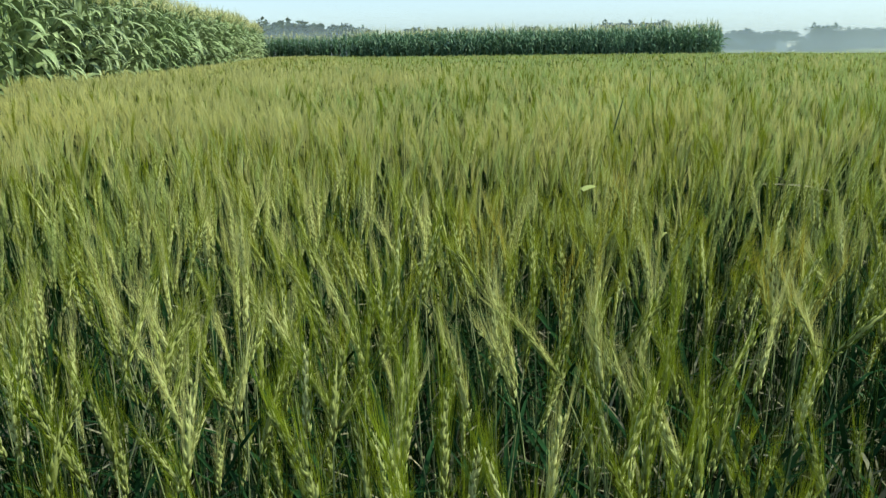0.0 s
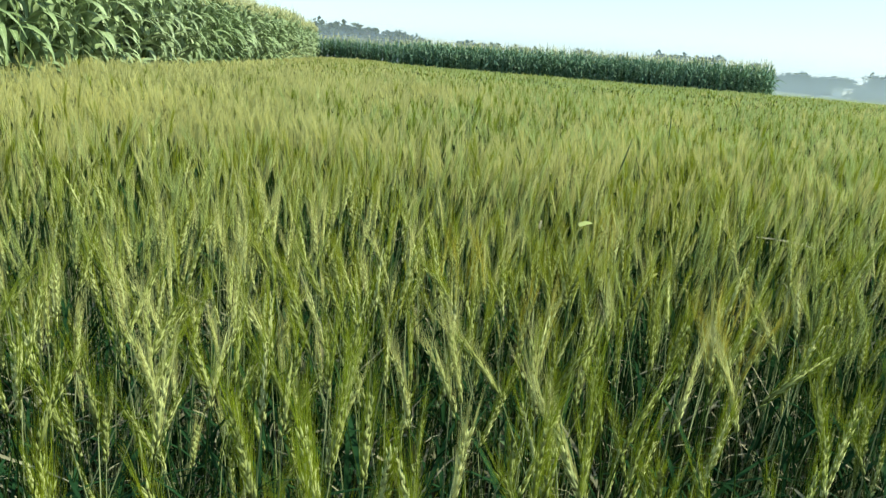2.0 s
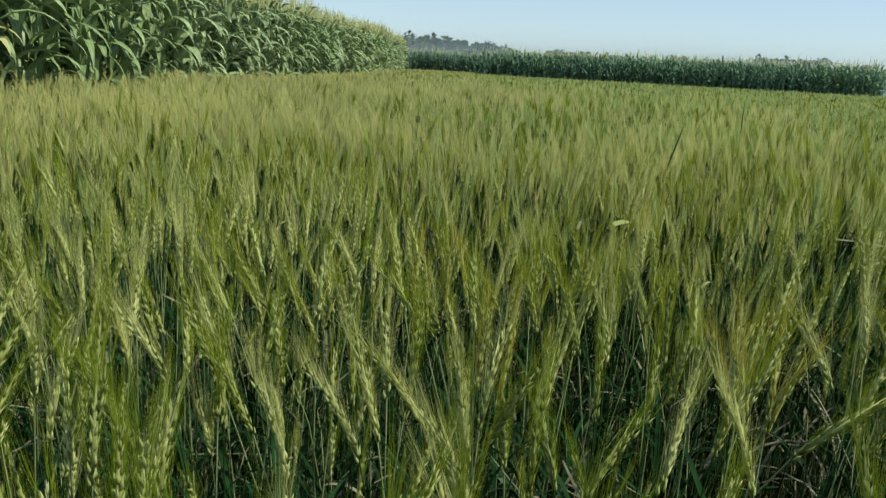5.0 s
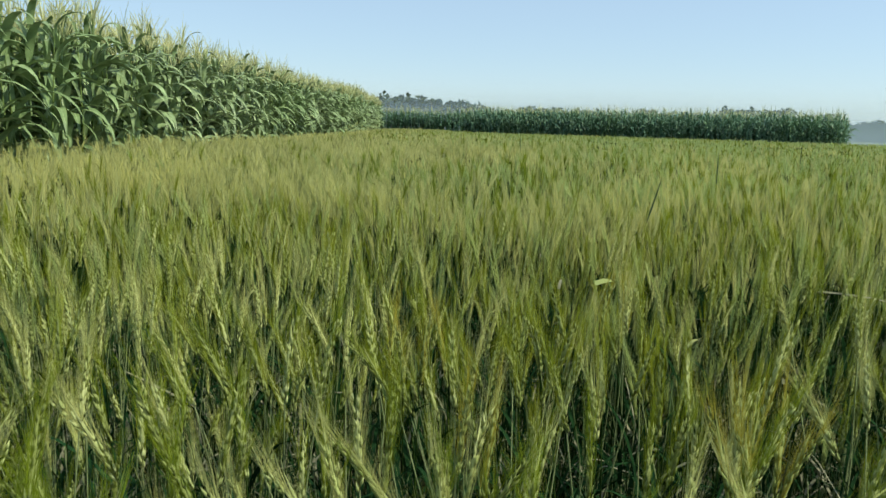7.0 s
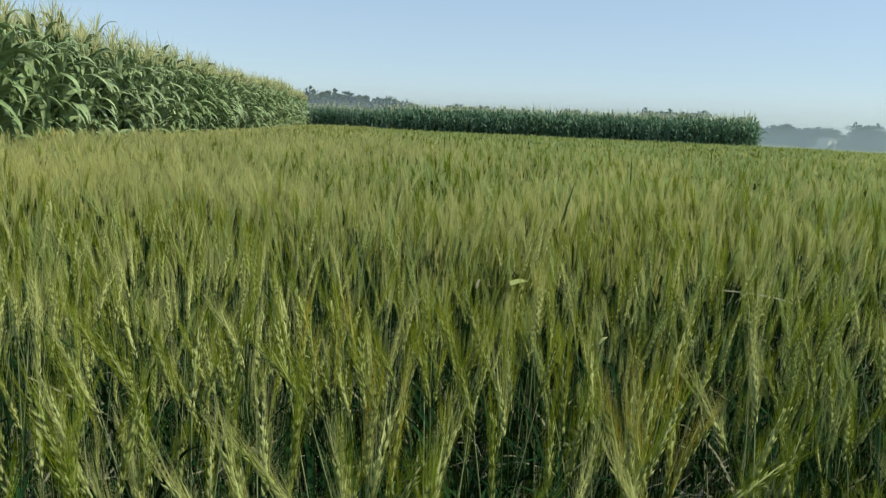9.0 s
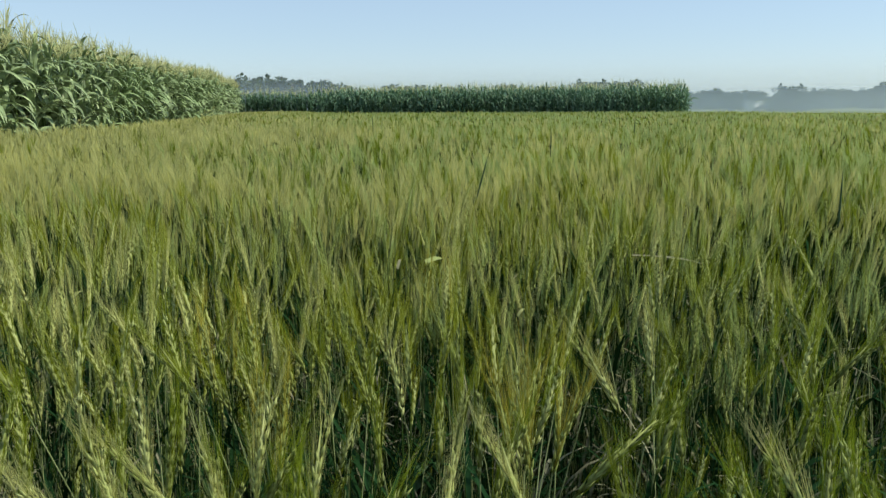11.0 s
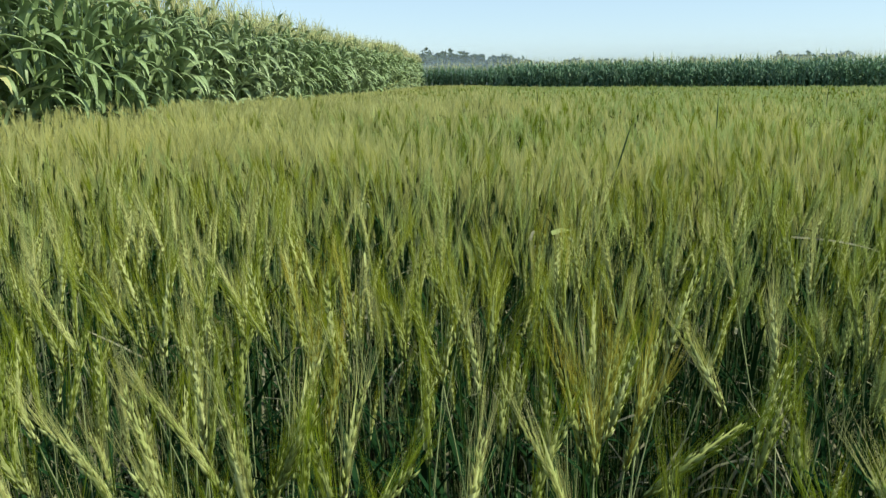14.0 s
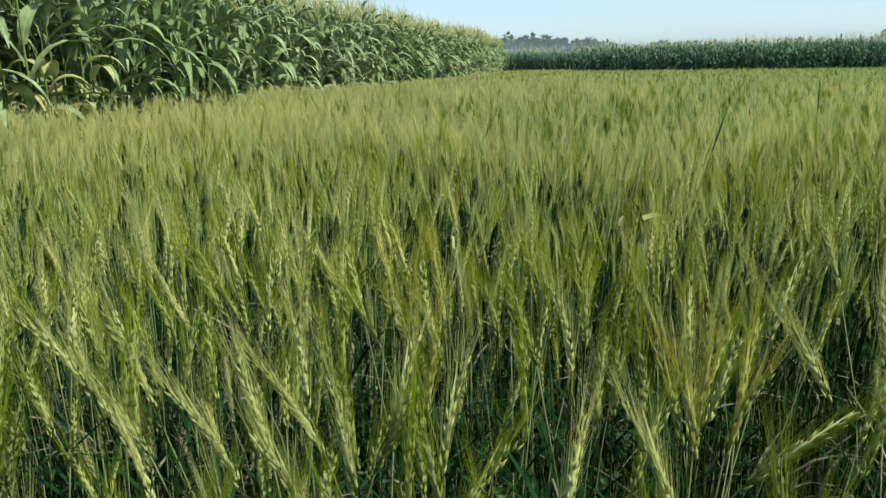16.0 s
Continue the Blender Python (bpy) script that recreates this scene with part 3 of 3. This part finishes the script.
def maize_shape(rng, detail, height=2.2, yellow=0.3, plumes=12, leaf=MAIZE):
    parts = []
    s = np.linspace(0, 1, 6)
    lean = rng.normal(0, 0.03)
    spine = np.stack([lean * s ** 2 * height, rng.normal(0, 0.02) * s ** 2 * height, s * height], 1)
    parts.append(("stalk", tube(spine if detail else spine[::5], np.linspace(0.014, 0.006, 6)[:: 1 if detail else 5], 4 if detail else 3, STALK)))
    count = int(rng.integers(9, 12))
    for i in range(count):
        f = (i + 0.5) / count
        z = height * (0.10 + 0.86 * f)
        at = np.array([np.interp(z, spine[:, 2], spine[:, 0]), np.interp(z, spine[:, 2], spine[:, 1]), z])
        head = (i % 2) * math.pi + rng.normal(0, 0.6)
        old = f < 0.28 + 0.24 * (yellow > 0.9) and rng.random() < yellow * 0.8
        n = 9 if detail else 4
        length = rng.uniform(0.72, 1.10) * (0.55 if old else 1.0) * (1 - 0.5 * abs(f - 0.5) ** 1.3)
        high = max(0.0, f - 0.62) / 0.38
        pts = arc(at, head, rng.uniform(1.2, 1.45) + 0.05 * high, rng.uniform(-1.57, -1.35) + rng.uniform(0.1, 1.2) * high, length * (1 - 0.45 * high), n, rng.uniform(0.8, 1.4) + 0.2 * high)
        q = np.linspace(0, 1, n)
        w = rng.uniform(0.044, 0.066) * (1 - 0.45 * high) * np.clip(np.minimum(0.55 + 2.2 * q, 1.15 * (1 - q ** 2.4)), 0.03, 1)
        twist = rng.normal(0, 0.25)
        across = np.array([-math.sin(head), math.cos(head), twist])
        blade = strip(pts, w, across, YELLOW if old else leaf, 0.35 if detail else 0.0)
        if detail:
            pts2 = pts + np.array([0, 0, 0.0015])
            rib = strip(pts2[:-1], w[:-1] * 0.07 + 0.0005, across, RIB)
        parts += [("leaf", blade), ("midrib", rib)] if detail else [("leaf", blade)]
    top, plume = spine[-1], []
    for i in range(plumes):
        rise = 1.5 if i == 0 else rng.uniform(1.0, 1.45)
        pts = arc(top - np.array([0, 0, 0.10 * rng.random()]), rng.uniform(0, 6.3), rise, rise - rng.uniform(0.1, 0.6), rng.uniform(0.20, 0.38) * (1.35 if i == 0 else 1), 4)
        plume.append(strip(pts, (0.004, 0.006, 0.005, 0.002) if detail else (0.008, 0.011, 0.009, 0.003), rng.normal(size=3), TASSEL))
    parts.append(("tassel", join(plume)))
    return parts


rng = np.random.default_rng(77)
maize_fine = [maize_shape(rng, True, yellow=0.15) for _ in range(9)] + [maize_shape(rng, True, yellow=1.0) for _ in range(3)]
maize_meshes = [[(name, shape_mesh("maize_" + name, s)) for name, s in f] for f in maize_fine]


def maize_plant(k, m):
    root = tagged(new("maize_plant"), "tall green maize plant with arching leaves and straw tassel", "maize plant", "maize plants along the field edge")
    assemble(root, maize_meshes[k])
    root.matrix_basis = m
    return root


y = 2.6
while y < 36:
    m = pose(left_edge(y) - rng.uniform(0, 0.12), y, 0, rng.normal(0, 2), rng.normal(0, 2), rng.normal(-15, 38)) @ Matrix.Scale(rng.normal(1.0, 0.05) * float(crop_height(y)), 4)
    maize_plant(int(rng.integers(9, 12)) if 4.6 < y < 7.6 and rng.random() < 0.5 else int(rng.integers(0, 9)), m)
    y += rng.uniform(0.17, 0.29)


def maize_block(name, x, y, detail, label, seed, height=1.0, plumes=14, leaf=MAIZE):
    r = np.random.default_rng(seed)
    shapes = [join([p for _, p in maize_shape(r, detail, plumes=plumes, leaf=leaf)]) for _ in range(8)]
    n = len(x)
    tagged(scatter(name, shapes, x, y, r.uniform(0, 6.3, n), r.normal(1, 0.05, n) * height, r.normal(0, 0.02, (n, 2)), r), label, "maize", kind="stuff")


def rows(along, depth, gap, step, seed):
    r = np.random.default_rng(seed)
    d, a = np.meshgrid(np.arange(gap, depth, gap), np.arange(0, along, step), indexing="ij")
    return a.ravel() + r.normal(0, 0.06, a.size), d.ravel() + r.normal(0, 0.05, a.size)


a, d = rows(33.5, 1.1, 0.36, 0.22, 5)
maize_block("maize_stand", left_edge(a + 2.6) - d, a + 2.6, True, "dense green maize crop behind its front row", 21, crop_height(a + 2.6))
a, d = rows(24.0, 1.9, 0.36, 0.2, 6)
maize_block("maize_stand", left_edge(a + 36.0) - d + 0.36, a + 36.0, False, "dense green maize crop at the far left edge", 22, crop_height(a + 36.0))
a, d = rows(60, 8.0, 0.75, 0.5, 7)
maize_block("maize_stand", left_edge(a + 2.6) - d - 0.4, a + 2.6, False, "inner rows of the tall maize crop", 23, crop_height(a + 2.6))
# strip at the far end and the block in front of it
a, d = rows(15.0, 2.5, 0.4, 0.2, 8)
maize_block("maize_stand", a - 3.6, 60.2 + d, False, "far strip of green maize behind the wheat", 24, 1.02, 2, DEEP)
a, d = rows(22.0, 4.6, 0.45, 0.2, 9)
ux, uy = math.cos(math.atan(0.62)), -math.sin(math.atan(0.62))
maize_block("maize_stand", 2.3 + a * ux + d * -uy, 48.0 + a * uy + d * ux, False, "block of tall dark green maize at the end of the wheat", 25, 1.0, 2, DEEP)
far_meshes = [[(name, shape_mesh("far_maize_" + name, sh)) for name, sh in maize_shape(rng, False, yellow=0.1, plumes=2, leaf=DEEP)] for _ in range(6)]
for i in range(105):
    a = i * 0.21 + rng.normal(0, 0.03)
    root = tagged(new("maize_plant"), "dark green maize plant in the far block", "maize plant", "maize plants of the far block")
    for name, me in far_meshes[int(rng.integers(0, 6))]:
        new(name, me).parent = root
    root.matrix_basis = pose(2.3 + a * ux, 48.0 + a * uy, 0, 0, 0, rng.uniform(0, 360)) @ Matrix.Scale(rng.normal(1.0, 0.05), 4)
# low maize on the right edge
a, d = rows(16.0, 2.6, 0.3, 0.15, 10)
maize_block("maize_stand", 15.4 + a * 0.94 + d * 0.34, 14.9 - a * 0.34 + d * 0.94, False, "young lower maize beside the wheat", 26, 0.58, 1, DEEP)

# ---- ground ----
bm = bmesh.new()
cuts = [-2500, -900, -300, -120, -60, -30, -12, -5, 0, 5, 12, 22, 30, 60, 120, 300, 900, 2500]
grid = [[bm.verts.new((gx, gy, 0.0)) for gx in cuts] for gy in cuts]
for i in range(len(cuts) - 1):
    for j in range(len(cuts) - 1):
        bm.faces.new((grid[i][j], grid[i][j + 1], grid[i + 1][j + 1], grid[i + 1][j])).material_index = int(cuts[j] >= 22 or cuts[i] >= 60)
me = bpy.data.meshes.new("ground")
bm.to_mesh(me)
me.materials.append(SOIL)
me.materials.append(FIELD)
tagged(new("ground", me), "brown soil with shade painted in, and flat far fields", "ground", kind="structure")


# ---- far trees ----
def tree_meshes(rng, height, spread, leaves):
    trunk = [tube(np.array([(0, 0, 0), (0.05, 0.02, height * 0.2), (0.0, 0.08, height * 0.45), (0.1, 0, height * 0.7)]), (0.028 * height, 0.022 * height, 0.015 * height, 0.006 * height), 6, BARK)]
    clumps = []
    for i in range(26):
        a, r = rng.uniform(0, 6.3), spread * math.sqrt(rng.random()) * 0.8
        z = height * rng.uniform(0.10, 0.80) * (1 - 0.38 * (r / spread) ** 2)
        c = np.array([r * math.cos(a), r * math.sin(a), z])
        clumps.append((c, spread * rng.uniform(0.28, 0.42)))
        trunk.append(tube(np.array([(0, 0.05, height * rng.uniform(0.2, 0.5)), c * (0.5, 0.5, 0.75), c]), (0.010 * height, 0.006 * height, 0.002 * height), 4, BARK))
    v, t = [], []
    for i in range(leaves):
        c, r = clumps[int(rng.integers(0, len(clumps)))]
        d = rng.normal(size=3)
        d /= np.linalg.norm(d)
        p = c + d * r * rng.uniform(0.45, 1.0) * np.array([1, 1, 0.72])
        e1 = rng.normal(size=3)
        e1 /= np.linalg.norm(e1)
        e2 = np.cross(e1, rng.normal(size=3))
        e2 /= np.linalg.norm(e2)
        s = 0.06 * height * rng.uniform(0.6, 1.2)
        n = len(v)
        v += [p - e1 * s, p + e2 * s * 0.6, p + e1 * s, p - e2 * s * 0.6]
        t += [(n, n + 1, n + 2), (n, n + 2, n + 3)]
    return shape_mesh("trunk", join(trunk)), shape_mesh("crown", (np.array(v), np.array(t), np.full(len(t), SLOT[TREE])))


rng = np.random.default_rng(5)
tree_kinds = [tree_meshes(rng, 8.0, sp, 1700) for sp in (3.6, 4.6, 4.0, 5.4, 2.8)]


def tree(az, distance, height, kind, wide=1.0):
    root = tagged(new("tree"), "dark leafy tree in haze beyond the fields", "tree", "far trees")
    for name, me in zip(("trunk", "crown"), tree_kinds[kind]):
        ob = new(name, me)
        ob.parent = root
    a = radians(az)
    s = 1.1 * height / 7.6
    wide *= 1.3
    root.matrix_basis = Matrix.Translation((0.25 + distance * math.sin(a), distance * math.cos(a), 0)) @ Matrix.Rotation(rng.uniform(0, 6.3), 4, "Z") @ Matrix.Diagonal((s * wide, s * wide, s, 1))
    return root


# azimuth, distance, height, kind, width
trees_left = ((-4.1, 190, 9.4, 1, 1.2), (-5.8, 195, 8.6, 0, 1.1), (-2, 190, 8.9, 3, 0.9), (-0.7, 196, 8.5, 1, 0.9), (0.7, 190, 9, 0, 1.1), (2.2, 200, 8, 2, 1.1), (3.6, 205, 7.5, 3, 0.9),
    (5.4, 210, 7.4, 1, 1), (7.6, 205, 7.6, 0, 1.1), (9.6, 220, 7.2, 2, 1.1), (12, 225, 7.2, 3, 1), (14.5, 220, 7, 1, 1), (17, 220, 7.4, 2, 1.1), (19.2, 220, 7.2, 0, 1.1),
    (22.6, 220, 8.3, 3, 1))
trees_right = ((24.2, 215, 8.5, 1, 1), (26, 220, 8.7, 0, 1.1), (28.7, 215, 7.2, 4, 0.8), (30.6, 235, 5.9, 1, 1.1), (31.8, 240, 6, 3, 0.9), (33.2, 240, 5.8, 0, 1), (36.1, 174, 5.3, 3, 0.9), (37.1, 176, 4.7, 1, 0.8), (32.75, 176, 4.0, 0, 0.8), (34.5, 175, 0.9, 2, 1.5),
    (37, 240, 4.8, 2, 0.9), (38.2, 230, 6.2, 1, 0.9), (39.5, 235, 5.8, 0, 1), (41, 235, 5.4, 2, 0.9), (42, 220, 6.9, 4, 1.1), (44, 235, 5.6, 3, 0.9), (45.6, 230, 6.2, 1, 0.9),
    (47.6, 230, 6.5, 4, 1), (49.5, 235, 6.4, 0, 1), (52, 235, 5.9, 3, 1))
trees_behind = ((-5, 205, 7.6, 3, 1.2), (-3.2, 206, 7.8, 0, 1.2), (-1.4, 205, 7.8, 2, 1.2), (0, 207, 7.7, 3, 1.2), (1.5, 208, 7.3, 1, 1.2), (3, 210, 7, 0, 1.2))
for row in trees_left + trees_right + trees_behind:
    tree(*row)
for k in range(18):      # a lower line of trees closes the gaps
    tree(24.5 + 1.55 * k, 252 + 9 * (k % 3), 5.0 + 0.7 * ((k * 7) % 4) / 3, (k * 3) % 5, 1.1)


# ---- added sheets that stand in for mist and haze between the fields and the trees ----
def haze_sheet(distance, amount):
    m = bpy.data.materials.new("mist")
    m.use_nodes = True
    n, link = m.node_tree.nodes, m.node_tree.links.new
    n.clear()
    out, geo = n.new("ShaderNodeOutputMaterial"), n.new("ShaderNodeNewGeometry")
    clear, lit, back, body, mix = (n.new("ShaderNode" + k) for k in ("BsdfTransparent", "BsdfDiffuse", "BsdfTranslucent", "MixShader", "MixShader"))
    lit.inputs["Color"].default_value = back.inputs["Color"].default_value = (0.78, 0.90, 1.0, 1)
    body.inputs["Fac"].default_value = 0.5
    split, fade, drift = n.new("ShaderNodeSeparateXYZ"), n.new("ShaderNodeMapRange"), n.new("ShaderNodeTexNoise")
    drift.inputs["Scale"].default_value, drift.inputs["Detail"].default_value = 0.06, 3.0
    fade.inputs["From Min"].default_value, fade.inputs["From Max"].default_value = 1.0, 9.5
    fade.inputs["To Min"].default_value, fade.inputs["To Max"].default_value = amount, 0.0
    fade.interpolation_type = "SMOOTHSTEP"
    link(geo.outputs["Position"], split.inputs[0])
    link(geo.outputs["Position"], drift.inputs["Vector"])
    link(split.outputs["Z"], fade.inputs["Value"])
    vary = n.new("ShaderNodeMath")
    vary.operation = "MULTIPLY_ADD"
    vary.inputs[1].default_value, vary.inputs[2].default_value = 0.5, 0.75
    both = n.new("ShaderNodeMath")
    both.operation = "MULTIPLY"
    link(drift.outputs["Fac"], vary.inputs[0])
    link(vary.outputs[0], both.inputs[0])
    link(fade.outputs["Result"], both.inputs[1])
    link(lit.outputs[0], body.inputs[1])
    link(back.outputs[0], body.inputs[2])
    link(clear.outputs[0], mix.inputs[1])
    link(body.outputs[0], mix.inputs[2])
    link(both.outputs[0], mix.inputs["Fac"])
    link(mix.outputs[0], out.inputs["Surface"])
    bm = bmesh.new()
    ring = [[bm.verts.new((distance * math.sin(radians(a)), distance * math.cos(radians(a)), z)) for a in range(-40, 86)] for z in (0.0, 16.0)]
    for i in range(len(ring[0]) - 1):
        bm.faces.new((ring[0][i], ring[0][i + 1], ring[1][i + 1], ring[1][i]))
    for f in bm.faces:
        f.smooth = True
    me = bpy.data.meshes.new("backdrop_haze")
    bm.to_mesh(me)
    me.materials.append(m)
    tagged(new("backdrop_haze", me), "curved translucent sheet standing in for mist and haze before the far trees", "mist", kind="structure")


haze_sheet(130.0, 0.36)
haze_sheet(165.0, 0.36)


# ---- single things that stand out in the wheat ----
def bent_leaf(start, heading, length, rise, drop, width, mat, label):
    n = 9
    q = np.linspace(0, 1, n)
    pts = arc(start, radians(heading), rise, drop, length, n, 2.0)
    across = np.array([-math.sin(radians(heading)), math.cos(radians(heading)), 0.4])
    me = shape_mesh("wheat_leaf", strip(pts - np.asarray(start), width * np.clip(1.2 * (1 - q ** 2.5), 0.05, 1), across, mat, 0.3))
    ob = tagged(new("wheat_leaf", me), label, "leaf")
    ob.location = start
    return ob


bent_leaf((1.065, 1.628, 0.945), -39, 0.165, 0.05, -0.30, 0.0036, STRAW, "pale broken leaf blade lying level across the wheat ears")
bent_leaf((1.108, 1.592, 0.950), 141, 0.038, 0.7, -0.4, 0.0055, STRAW, "small pale leaf fold on the broken blade")
curls = np.random.default_rng(44)
for k in range(16):
    far, way = curls.uniform(1.2, 3.0), radians(curls.uniform(-22, 44))
    bent_leaf((0.25 + far * math.sin(way), far * math.cos(way), curls.uniform(0.80, 0.90)), curls.uniform(0, 360), curls.uniform(0.03, 0.06), curls.uniform(0.2, 1.0), curls.uniform(-1.2, -0.3), curls.uniform(0.0025, 0.004), STRAW if k % 3 else PALE, "small pale curled leaf tip among the ears")
bent_leaf((0.572, 1.610, 0.955), 10, 0.042, 0.3, -0.3, 0.008, GLAUCOUS_HAZED, "short pale leaf tip twisted above the wheat")


def tall_weed(x, y, height, lean, heading):
    """A dark grass stem with a narrow closed head that overtops the wheat."""
    root = tagged(new("tall_grass"), "dark green tall grass stem overtopping the wheat", "grass", "tall grass stems in the wheat")
    s = np.linspace(0, 1, 7)
    a = radians(heading)
    bow = lean * s ** 2.5
    line = np.stack([bow * math.cos(a), bow * math.sin(a), height * s], 1)
    parts = [("stem", tube(line, np.linspace(0.0013, 0.0009, 7), 4, AWN))]
    d = line[-1] - line[-2]
    d /= np.linalg.norm(d)
    head = line[-1] + d * np.linspace(0, 0.11, 7)[:, None]
    parts.append(("seed_head", tube(head, (0.0010, 0.0018, 0.0022, 0.0021, 0.0018, 0.0012, 0.0004), 5, WEED)))
    for k in range(2):
        pts = arc(line[2 + k], a + 2.5 * k + 0.6, 1.25, 0.2, 0.2, 6)
        parts.append(("leaf", strip(pts, 0.0045 * np.array([0.8, 1, 0.95, 0.8, 0.5, 0.05]), np.cross(pts[-1] - pts[0], (0, 0, 1)), WEED, 0.25)))
    for name, shape in parts:
        ob = new(name, shape_mesh("grass_" + name, shape))
        ob.parent = root
    root.location = (x, y, 0)
    return root


for row in ((1.25, 2.68, 1.10, 0.02, 90), (0.62, 1.86, 1.06, 0.13, 0), (2.3, 4.2, 1.12, 0.03, 40), (0.9, 5.2, 1.12, 0.04, 120), (1.34, 1.30, 1.05, 0.02, 60)):
    tall_weed(*row)


def low_weed(x, y, height, seed):
    """A broad-leaved weed in a thin spot of the crop: a wiry stem with oval leaves."""
    q = np.random.default_rng(seed)
    root = tagged(new("broadleaf_weed"), "small blue-green broad-leaved weed under the wheat", "weed", "weeds in the thin spots")
    s = np.linspace(0, 1, 5)
    line = np.stack([q.normal(0, 0.05) * s ** 2, q.normal(0, 0.05) * s ** 2, height * s], 1)
    parts = [("stem", tube(line, np.linspace(0.0016, 0.0009, 5), 3, WEED))]
    for k in range(int(q.integers(5, 9))):
        f = q.uniform(0.35, 1.0)
        at = np.array([np.interp(f, s, line[:, c]) for c in range(3)])
        head = q.uniform(0, 6.3)
        pts = arc(at, head, q.uniform(0.3, 1.0), q.uniform(-0.9, 0.1), q.uniform(0.035, 0.06), 6)
        across = np.array([-math.sin(head), math.cos(head), q.normal(0, 0.3)])
        parts.append(("leaf", strip(pts, q.uniform(0.010, 0.016) * np.array([0.12, 0.7, 1, 0.9, 0.55, 0.04]), across, WEED, 0.25)))
    for name, shape in parts:
        new(name, shape_mesh("weed_" + name, shape)).parent = root
    root.location = (x, y, 0)
    return root


weeds = np.random.default_rng(31)
for gx, gy, gr in GAPS:
    for k in range(2):
        low_weed(gx + weeds.normal(0, gr), gy + weeds.normal(0, gr), weeds.uniform(0.35, 0.66), int(weeds.integers(1, 9999)))


# ---- small limewashed farm hut among the far trees ----
def box(bm, lo, hi):
    bmesh.ops.create_cube(bm, size=1, matrix=Matrix.Translation([(a + b) / 2 for a, b in zip(lo, hi)]) @ Matrix.Diagonal([b - a for a, b in zip(lo, hi)] + [1]))


def part(name, bm, material, parent, label=""):
    me = bpy.data.meshes.new(name)
    bm.to_mesh(me)
    me.materials.append(material)
    ob = tagged(new(name, me), label)
    ob.parent = parent
    return ob


hut = tagged(new("farm_hut"), "small whitewashed farm hut among far trees", "hut")
bm = bmesh.new()
for lo, hi in (((-2.4, -1.8, 0), (-0.5, -1.6, 2.7)), ((0.5, -1.8, 0), (2.4, -1.6, 2.7)), ((-0.5, -1.8, 2.05), (0.5, -1.6, 2.7)), ((-2.4, 1.6, 0), (2.4, 1.8, 2.7)), ((-2.4, -1.6, 0), (-2.2, 1.6, 2.7)), ((2.2, -1.6, 0), (2.4, 1.6, 2.7))):
    box(bm, lo, hi)
part("wall", bm, LIME, hut)
bm = bmesh.new()
box(bm, (-2.7, -2.1, 2.7), (2.7, 2.1, 2.88))
part("roof", bm, LIME, hut)
bm = bmesh.new()
box(bm, (-0.5, -1.74, 0), (0.5, -1.68, 2.05))
part("door", bm, DOORWOOD, hut)
hut.matrix_basis = pose(0.25 + 182 * math.sin(radians(34.15)), 182 * math.cos(radians(34.15)), 0, 0, 0, 22) @ Matrix.Diagonal((0.72, 0.7, 0.72, 1))
